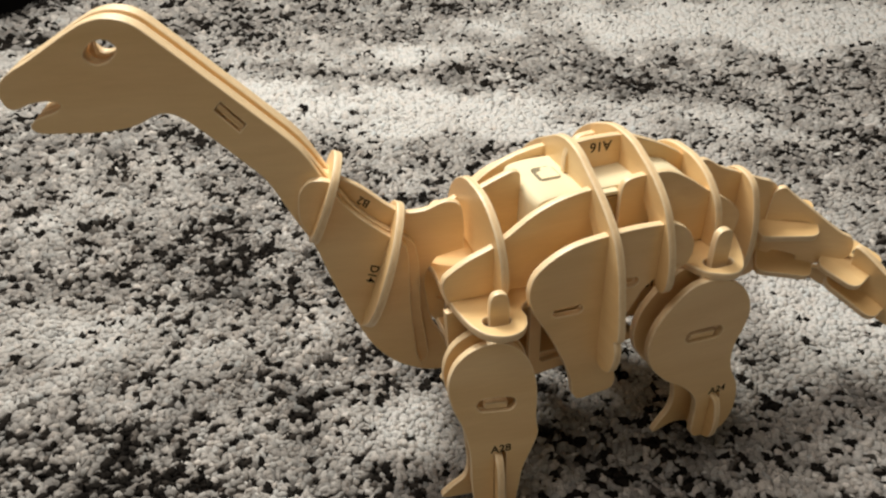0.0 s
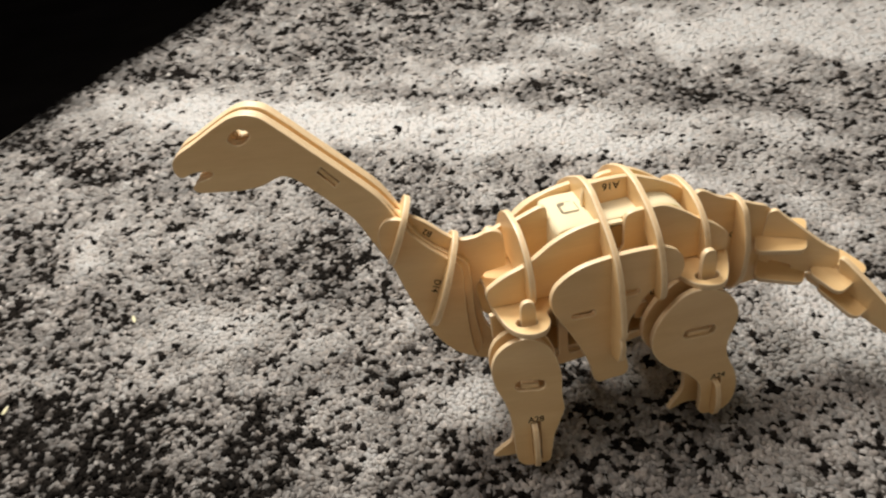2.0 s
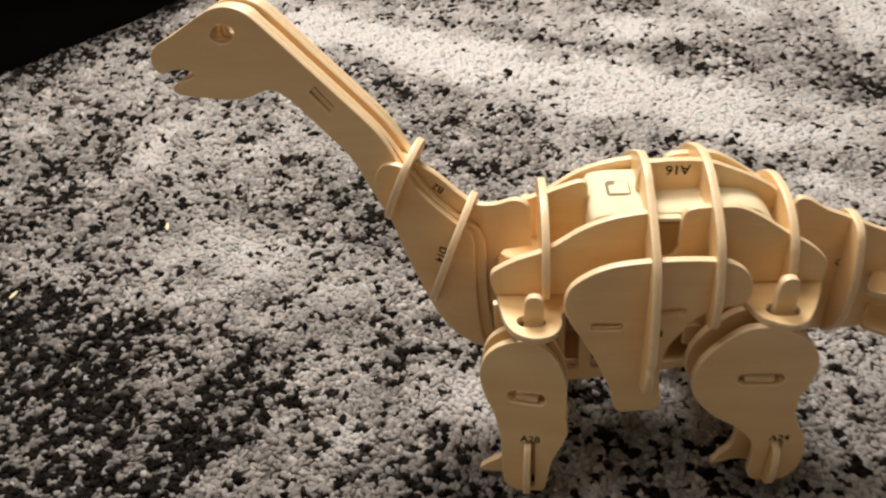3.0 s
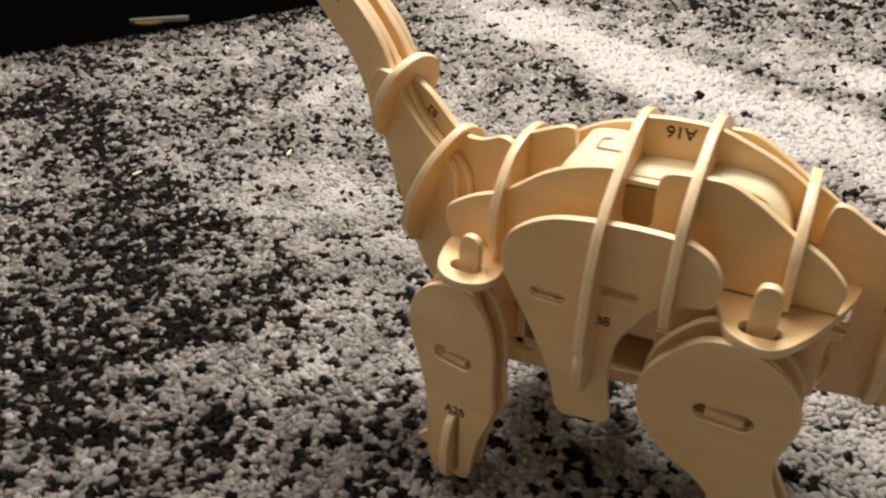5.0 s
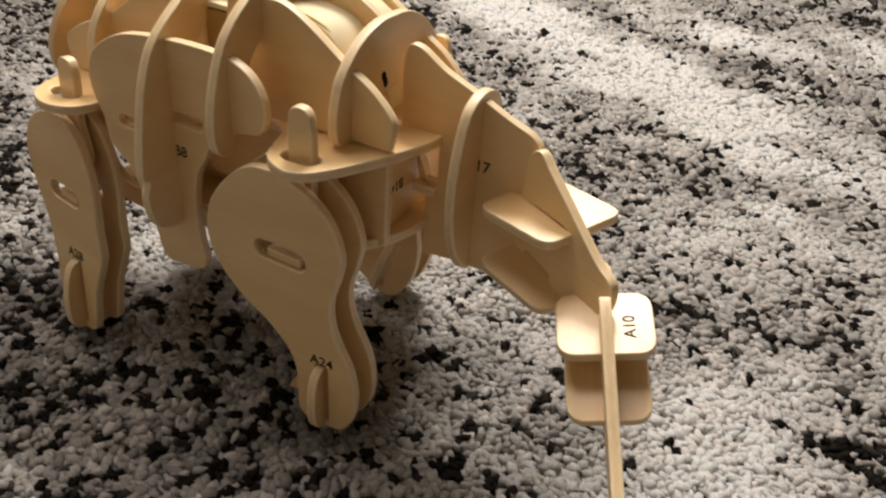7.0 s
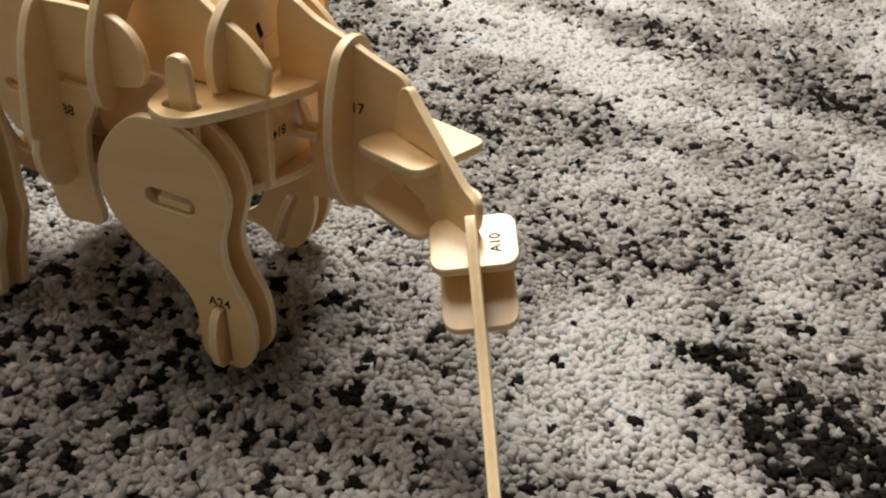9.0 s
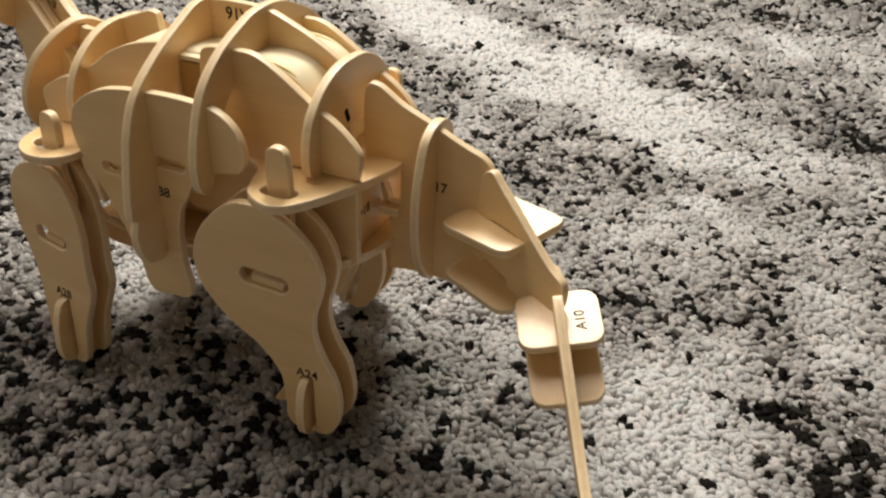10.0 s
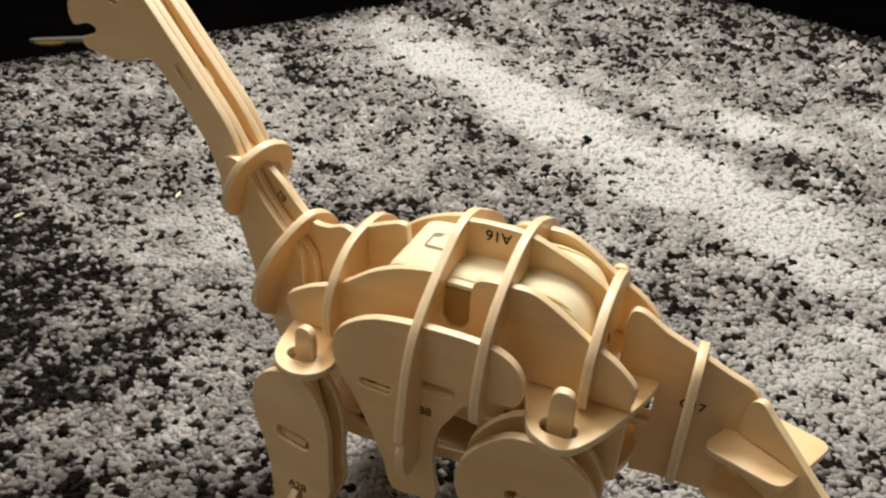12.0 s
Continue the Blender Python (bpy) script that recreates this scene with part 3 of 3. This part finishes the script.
# level sheets with the round lugs that hold the legs
HIP = [(0, -21.6), (14, -22), (20, -25.5), (23.2, -34), (25.6, -39.6), (29.8, -43), (35.4, -44.9), (40, -43.4), (44.4, -38), (49.8, -27.6), (53, -20), (57.6, -6), (58, 0)]
SHOULDER = [(-30, -27), (-40, -27.5), (-43.6, -31), (-43.8, -36), (-46, -41.2), (-50, -44.2), (-55, -45), (-60.4, -43), (-64, -38.4), (-66.6, -28), (-67.6, -14), (-66.6, 0)]
for z, half, hole_x, hole_y in ((90.5, HIP, 34.4, -36.2), (85.2, SHOULDER, -55.2, -35.8)):
    pts = half + [(x, -y) for x, y in reversed(half) if abs(y) > 0.01]
    holes = [slot(hole_x, hole_y * s, 12.0 if half is HIP else 10.6, 6.8 if half is HIP else 6.2) for s in (1, -1)]
    tilt = Matrix.Translation((-45, 0, 0)) @ pose(0, 0, 0, 0, 0 if half is HIP else 4, 0) @ Matrix.Translation((45, 0, 0))
    plate("lug_plate", pts, level(z) @ tilt, dino, holes)

# inner frame below
FRAME_SIDE = [(-69, 83.4, 1), (-68, 66), (-65.6, 54), (-60, 46), (-48, 42.4), (-22, 44), (10, 49.6), (43, 57.5), (52, 63, 1), (52, 88.6, 1), (20, 88.6, 1), (-30, 86.5, 1), (-30, 84, 1)]
FAR_SIDE = [(-60, 83.4, 1), (-56, 70), (-49, 58), (-45, 46), (-40, 39.6)] + FRAME_SIDE[5:]
# the near side is open in front of the belly and below it, so that one looks into the dark hollow
BAYS = (soft_corners([(-62, 80), (-61, 66), (-58, 56), (-53, 50.4), (-35, 48), (-35, 80)], 2.5), soft_corners([(-30, 80), (-30, 48.6), (4, 52.8), (22, 56.4), (24, 67.6), (-12, 67.6), (-14, 80)], 2.5))
for y in (-19.6, 19.6):
    ob = plate("frame_plate", FRAME_SIDE if y < 0 else FAR_SIDE, along(y), dino, BAYS if y < 0 else ())
    if y < 0:
        print_code("G12", 4.6, along(y) @ Matrix.Translation((16.8, 76.4, 1.54)), ob)
# added panels that close the hollow's back and keep lamp light out
for x0, x1 in ((-62, -43.8), (-40.2, 20.2)):
    plate("frame_plate", [(x0, 51.6, 1), (x1, 51.6, 1), (x1, 82.6, 1), (x0, 82.6, 1)], along(0), dino)
tab("frame_plate", round_rect(4.6, 63, 11.6, 72.6, 0.8), along(-21.6), dino, 2.0)
plate("frame_plate", [(22, -25, 1), (46, -24.5), (49, -22), (51.8, -17), (54.6, -8.5), (55.4, 0), (54.6, 8.5), (51.8, 17), (49, 22), (46, 24.5), (22, 25, 1)], level(62.6), dino)
# added floor sheet, widened so no rug shows through the hollow
plate("frame_plate", [(-60, -18, 1), (14, -18, 1), (14, 18, 1), (-60, 18, 1)], level(49.8), dino)
ob = plate("frame_plate", [(-18, 64.2, 1), (18, 64.2, 1), (18, 88.9, 1), (-18, 88.9, 1)], across(47.5), dino)
print_code("B14", 4.6, across(47.5) @ Matrix.Translation((-10.5, 77, 1.54)) @ pose(0, 0, 0, 0, 0, 180), ob)
plate("frame_plate", [(-18, 48.6, 1), (18, 48.6, 1), (18, 83, 1), (-18, 83, 1)], across(-42), dino)
plate("frame_plate", [(-18, 52, 1), (18, 52, 1), (18, 88, 1), (-18, 88, 1)], across(22), dino)

tab("tab", round_rect(50, -3.6, 57.6, 2.4, 0.8), level(74.0), dino, 3.0)

# motor and battery case in the chest
CASE_SIDE = [(-33, 84, 1), (-33, 113), (-32, 119.2), (-27, 121), (-10, 121.4), (8, 122), (20, 122), (28.6, 119.6), (34, 113.6), (36.4, 105), (36.5, 92), (36.5, 84, 1)]
CAP_SIDE = [(6, 100, 1), (8, 121), (12, 122.7), (20, 122.6), (27.4, 120.2), (32.4, 114.6), (34.4, 105), (34.4, 90, 1), (6, 90, 1)]


def plastic(name, loops, thick, bevel, m, parent, mat, label):
    ob = put(name, sheet(name, loops, thick, bevel), m, parent, label)
    ob.data.materials[0] = ob.data.materials[1] = mat
    return ob


case = plastic("motor_case", [curve_loop(CASE_SIDE)], 33, 2.4, along(0), dino, CASE, "cream plastic motor case with a rounded rear end")
for y in (-14.6, 14.6):
    plastic("gear_cap", [curve_loop(CAP_SIDE)], 1.4, 0.5, along(y), case, AMBER, "translucent amber end cap of the motor")
# flat pane, its dark colour standing for shade in the recessed window
plastic("case_window", [round_rect(-25.6, -4.6, -16.6, 6.4, 2.2)], 0.3, 0.05, level(121.3), case, RECESS_SHADE, "flat dark pane for the shade in the case window recess")
plastic("latch", [[Vector(p) for p in ((-24.6, -3.4), (-17.2, -3.4), (-17.2, 5.4), (-21.6, 5.4), (-22.4, 3.0), (-24.6, 2.2))]], 0.7, 0.2, level(121.5), case, CASE, "raised cream latch in the little window")
# gearbox that shows in the notch of the side sheets
gearbox = plastic("gearbox", [round_rect(-11.4, 96, -0.6, 118.4, 1.6)], 2.4, 0.4, along(-17.9), dino, BROWN, "amber-brown gearbox wall in the notch")
plastic("ledge", [round_rect(-11.0, -19.0, -1.0, -14.4, 0.8)], 1.6, 0.4, level(119.6), gearbox, CASE, "cream plastic ledge")

# legs
FRONT_LEG = ([(-66.6, 31), (-69, 44), (-73.2, 56), (-74.2, 66), (-71, 74.6), (-64.2, 79.9), (-56, 81.2), (-49, 78), (-43.6, 70), (-41, 59), (-40.8, 44), (-40, 36.4), (-42, 29.6), (-45.6, 20)],
             [(-47.6, 9), (-49, 3), (-56, 1.6), (-64, 1.4), (-76.5, 2.4), (-72.8, 6.6), (-66.6, 12)])
FRONT_FOOT = [(-47.4, 9), (-49, 3), (-54, 1.8), (-61, 1.8), (-64.6, 5), (-66, 15)]
HIND_LEG = ([(17, 41.6), (11.4, 47), (6.2, 55), (4.6, 63), (6.4, 72), (12.6, 81.2), (20, 87.4), (26, 88.8), (34, 87.6), (43, 82.4), (48.4, 75), (50.4, 67), (49.2, 60), (46.8, 52), (46.8, 44), (49, 37), (53, 28.6), (54.8, 19)],
            [(53.8, 9), (49.6, 2.6), (42, 1.6), (33, 3.4), (23, 0.8), (25.2, 5.6), (29.8, 13), (29.6, 25), (24.2, 35)])
HIND_FOOT = [(53.6, 9), (49.4, 3.2), (43, 2.6), (37, 3), (34.4, 6.4), (34.2, 15), (32.8, 26), (25.4, 35.6)]


def leg(points, foot, y, lean, pivot, slot_at, slot_turn, slot_long, toe_x, toe_top, peg_x, peg_top, code, out, gap, twist, far, swing=0.0):
    """Two cheek sheets with a spacer between them, which ends above in the peg, and a toe sheet set crosswise.
    gap: from the outer cheek to the inner one; twist: degrees by which the leg is turned in its lug; swing: degrees by which it has stepped."""
    s = -1 if far else 1
    turned = Matrix.Translation((peg_x, s * (y + 5), 0)) @ pose(0, 0, 0, 0, 0, s * twist) @ Matrix.Translation((-peg_x, -s * (y + 5), 0))
    step = Matrix.Translation((peg_x, 78 - pivot, 0)) @ pose(0, 0, 0, 0, 0, swing) @ Matrix.Translation((-peg_x, pivot - 78, 0))
    outer, inner_cheek = [(x, h - pivot) for x, h in points[0] + foot], [(x, h - pivot) for x, h in points[0] + points[1]]
    holes = (slot(slot_at[0], slot_at[1] - pivot, slot_long, 6.2, slot_turn), round_rect(toe_x - 1.7, -pivot + 4, toe_x + 3.1, toe_top + 0.8 - pivot, 1.2))
    cheeks = []
    for off in (0.0, gap):
        m = turned @ along(s * (y + 1.5 + off), s * lean, pivot) @ step
        if off == 0:
            cheeks.append(plate("leg", outer, m, dino, holes))
        else:
            cheeks.append(plate("leg_plate", inner_cheek, m, cheeks[0], holes if far else holes[:1]))
    m = turned @ along(s * (y + 1.5 + gap / 2), s * lean, pivot)
    low = slot_at[1] + 9.5
    body = [(peg_x - 3.4, peg_top - 3 - pivot), (peg_x - 2.1, peg_top - 0.6 - pivot), (peg_x, peg_top - pivot), (peg_x + 2.1, peg_top - 0.6 - pivot), (peg_x + 3.4, peg_top - 3 - pivot), (peg_x + 3.4, 78 - pivot, 1),
            (peg_x + 6, low + 4 - pivot), (peg_x + 4, low - pivot), (peg_x - 4, low - pivot), (peg_x - 6, low + 4 - pivot), (peg_x - 3.4, 78 - pivot, 1)]
    plate("leg_peg", body, m, cheeks[0], (), "round-topped peg through the lug")
    m = turned @ along(s * (y + 2.9), s * lean, pivot) @ step
    c, d = math.cos(radians(slot_turn)), math.sin(radians(slot_turn))
    half = slot_long / 2
    loop = [Vector((slot_at[0] + c * u - d * v, slot_at[1] - pivot + d * u + c * v)) for u, v in ((3.6 - half, -2.9), (half - 2.8, -2.9), (half - 2.8, -0.2), (3.6 - half, -0.2))]
    tab("tab", loop, m, cheeks[0], 3.0)
    near, inner = y - out, y + gap + 4.4
    toe = [(s * (near + lean * (toe_top - pivot) + 1.6), toe_top - 4), (s * (near + lean * (toe_top - pivot) + 4.2), toe_top - 1), (s * (inner + lean * (toe_top - pivot)), toe_top - 1),
           (s * (inner + lean * (2 - pivot)), 2), (s * (near + lean * (2 - pivot) + 2.4), 3.4), (s * (near + lean * (10 - pivot)), 10)]
    if far:
        toe = list(reversed(toe))
    turn = Matrix.Translation((peg_x, 0, 78)) @ pose(0, 0, 0, 0, -swing, 0) @ Matrix.Translation((-peg_x, 0, -78))
    plate("toe_plate", toe, turned @ turn @ across(toe_x), cheeks[0])
    if not far:
        m = turned @ along(y + 1.5, lean, pivot)
        print_code(code, 4.8, m @ Matrix.Translation((toe_x + 1, toe_top + 2.2 - pivot, 1.54)), cheeks[0])


for far in (False, True):
    leg(FRONT_LEG, FRONT_FOOT, -42.0, 0.06, 62.0, (-56.4, 53.6), -6, 15.0, -55.6, 29.5, -54.2, 98.4, "A28", 5.4, 8.6, -6.5, far, 17.0 if far else 0.0)
    leg(HIND_LEG, HIND_FOOT, -45.0 if far else -41.6, -0.02, 62.0, (30, 62.4), -4, 17.6, 42.2, 26.5, 34.6, 106.4, "A24", 5.0, 10.4, 2.0, far, -19.0 if far else 0.0)

# tail: three hinged lengths, curling round towards the toy's left
TAIL_ROOT = [(44.4, 112), (46, 116), (49, 116), (57, 111.2), (66, 107.4), (78, 102), (85.6, 98.8), (88, 96), (88, 92), (87.2, 83), (87, 58), (84, 53.5), (77, 52), (63, 51.8), (54, 50.6, 1), (54, 62), (52.4, 80), (44.4, 92, 1)]
root = plate("tail_plate", TAIL_ROOT, along(0), dino, (round_rect(51.4, 77, 57.4, 91, 0.8),))
print_code("G17", 4.8, along(0) @ Matrix.Translation((69.6, 86.0, 1.54)), root)
TAIL_MIDDLE = [(0.8, 93), (2, 96), (5, 97.2), (9, 94.2), (17, 88.2), (32, 77.2), (37.2, 74.6), (38.4, 72), (38, 66), (35.6, 63.6), (24, 60.4), (10, 56), (2, 54.6), (0.2, 58)]
middle = standing(85.2, -1.0, -28.0)
plate("tail_plate", TAIL_MIDDLE, middle, dino, (slot(12, 79.7, 14.5, 3.3, -1.5), slot(10, 63.6, 12, 3.9, -12.8)))
tip = frame_of((0.380, -0.924, 0), (-0.177, -0.073, 0.981), (118, -24, 72.5))
plate("tail_plate", [(-1, 0.4), (1.2, 0.2), (16, -9.6), (35, -23.4), (52, -32.6), (66, -39.4), (71.5, -41.4), (70, -42.6), (55, -41.5), (38, -40), (16, -34.5), (-8, -29), (-20, -26), (-21, -22), (-14, -19), (-4, -15), (-1.6, -8)], tip, dino)


def fin(m, long, wide, pitch, code=""):
    ob = put("tail_fin", sheet("tail_fin", [round_rect(-long, -wide, long, wide, 4.5)], 3.0), m @ pose(0, 0, 0, 0, pitch, 0), dino)
    if code:
        print_code(code, 4.4, m @ pose(0, 0, 0, 0, pitch, 0) @ Matrix.Translation((1.5, wide * 0.5, 1.54)) @ pose(0, 0, 0, 0, 0, 180), ob)
    return ob


# the upper fin of the middle length lies nearly level, the lower one is pitched
for m in (frame_of((0.95, -0.31, 0.0), (0.31, 0.95, 0.15), (92, -3.75, 79.9)), frame_of((0.95, -0.31, -0.155), (0.31, 0.95, 0.36), (93.9, -4.4, 62.7))):
    put("tail_fin", sheet("tail_fin", [soft_corners([(-14, -12.2), (12, -12.4), (17.5, 13.2), (-8, 13.2)], 4.5)], 3.0), m, dino)
fin(tip @ Matrix.Translation((-3, -10.5, 0)) @ pose(0, 0, 0, -90, 0, 0), 10, 12.5, 14, "A10")
fin(tip @ Matrix.Translation((3, -22.5, 0)) @ pose(0, 0, 0, -90, 0, 0), 13, 10.8, 22)

# ---- small things on the rug and beside it ----


def splinter(x, y, turn, long, label):
    bm = bmesh.new()
    bmesh.ops.create_icosphere(bm, subdivisions=2, radius=1.0)
    for v in bm.verts:
        v.co = Vector((v.co.x * long * (1 + 0.2 * noise.noise(v.co * 2)), v.co.y * 1.2 * (1 - 0.3 * v.co.x), v.co.z * 0.7)) * MM
    mesh = bpy.data.meshes.new("wood_chip")
    bm.to_mesh(mesh)
    bm.free()
    mesh.materials.append(SPLINTER)
    ob = new("wood_chip", mesh)
    ob.matrix_world = pose(x * MM, y * MM, 0.0026, 8, -6, turn)
    return tagged(ob, label, "wood chip", "wood chips on the rug")


splinter(-281.5, 160.5, 105, 4.2, "small pale splinter of wood lying on the rug")
splinter(-351.0, 91.5, 70, 3.6, "small yellowish chip of wood in the dark pile")


def clip_on_floor():
    """A flat white bar, yellow wedge along one side, colours darkened for dim light."""
    holder = new("plastic_clip")
    tagged(holder, "small white and yellow plastic clip, coloured dim, on the dark floor", "clip")
    bar = [(0, 3.5), (6, 0), (58, 0), (62, 2), (62, 7), (58, 9), (6, 9), (0, 6)]
    wedge = [(4, -0.4), (10, -6), (22, -8.5), (30, -6), (36, -0.4)]
    for name, outline, thick, mat in (("bar", bar, 5.0, DIM_WHITE), ("wedge", wedge, 3.0, DIM_YELLOW)):
        mesh = sheet(name, [soft_corners(outline, 1.2)], thick, 0.6)
        mesh.materials[0] = mesh.materials[1] = mat
        ob = new(name, mesh)
        ob.parent = holder
        ob.matrix_basis = Matrix.Translation((0, 0, thick / 2 * MM))
    holder.matrix_world = pose(-0.650, 0.372, -0.008, 0, 0, 38)
    return holder


clip_on_floor()
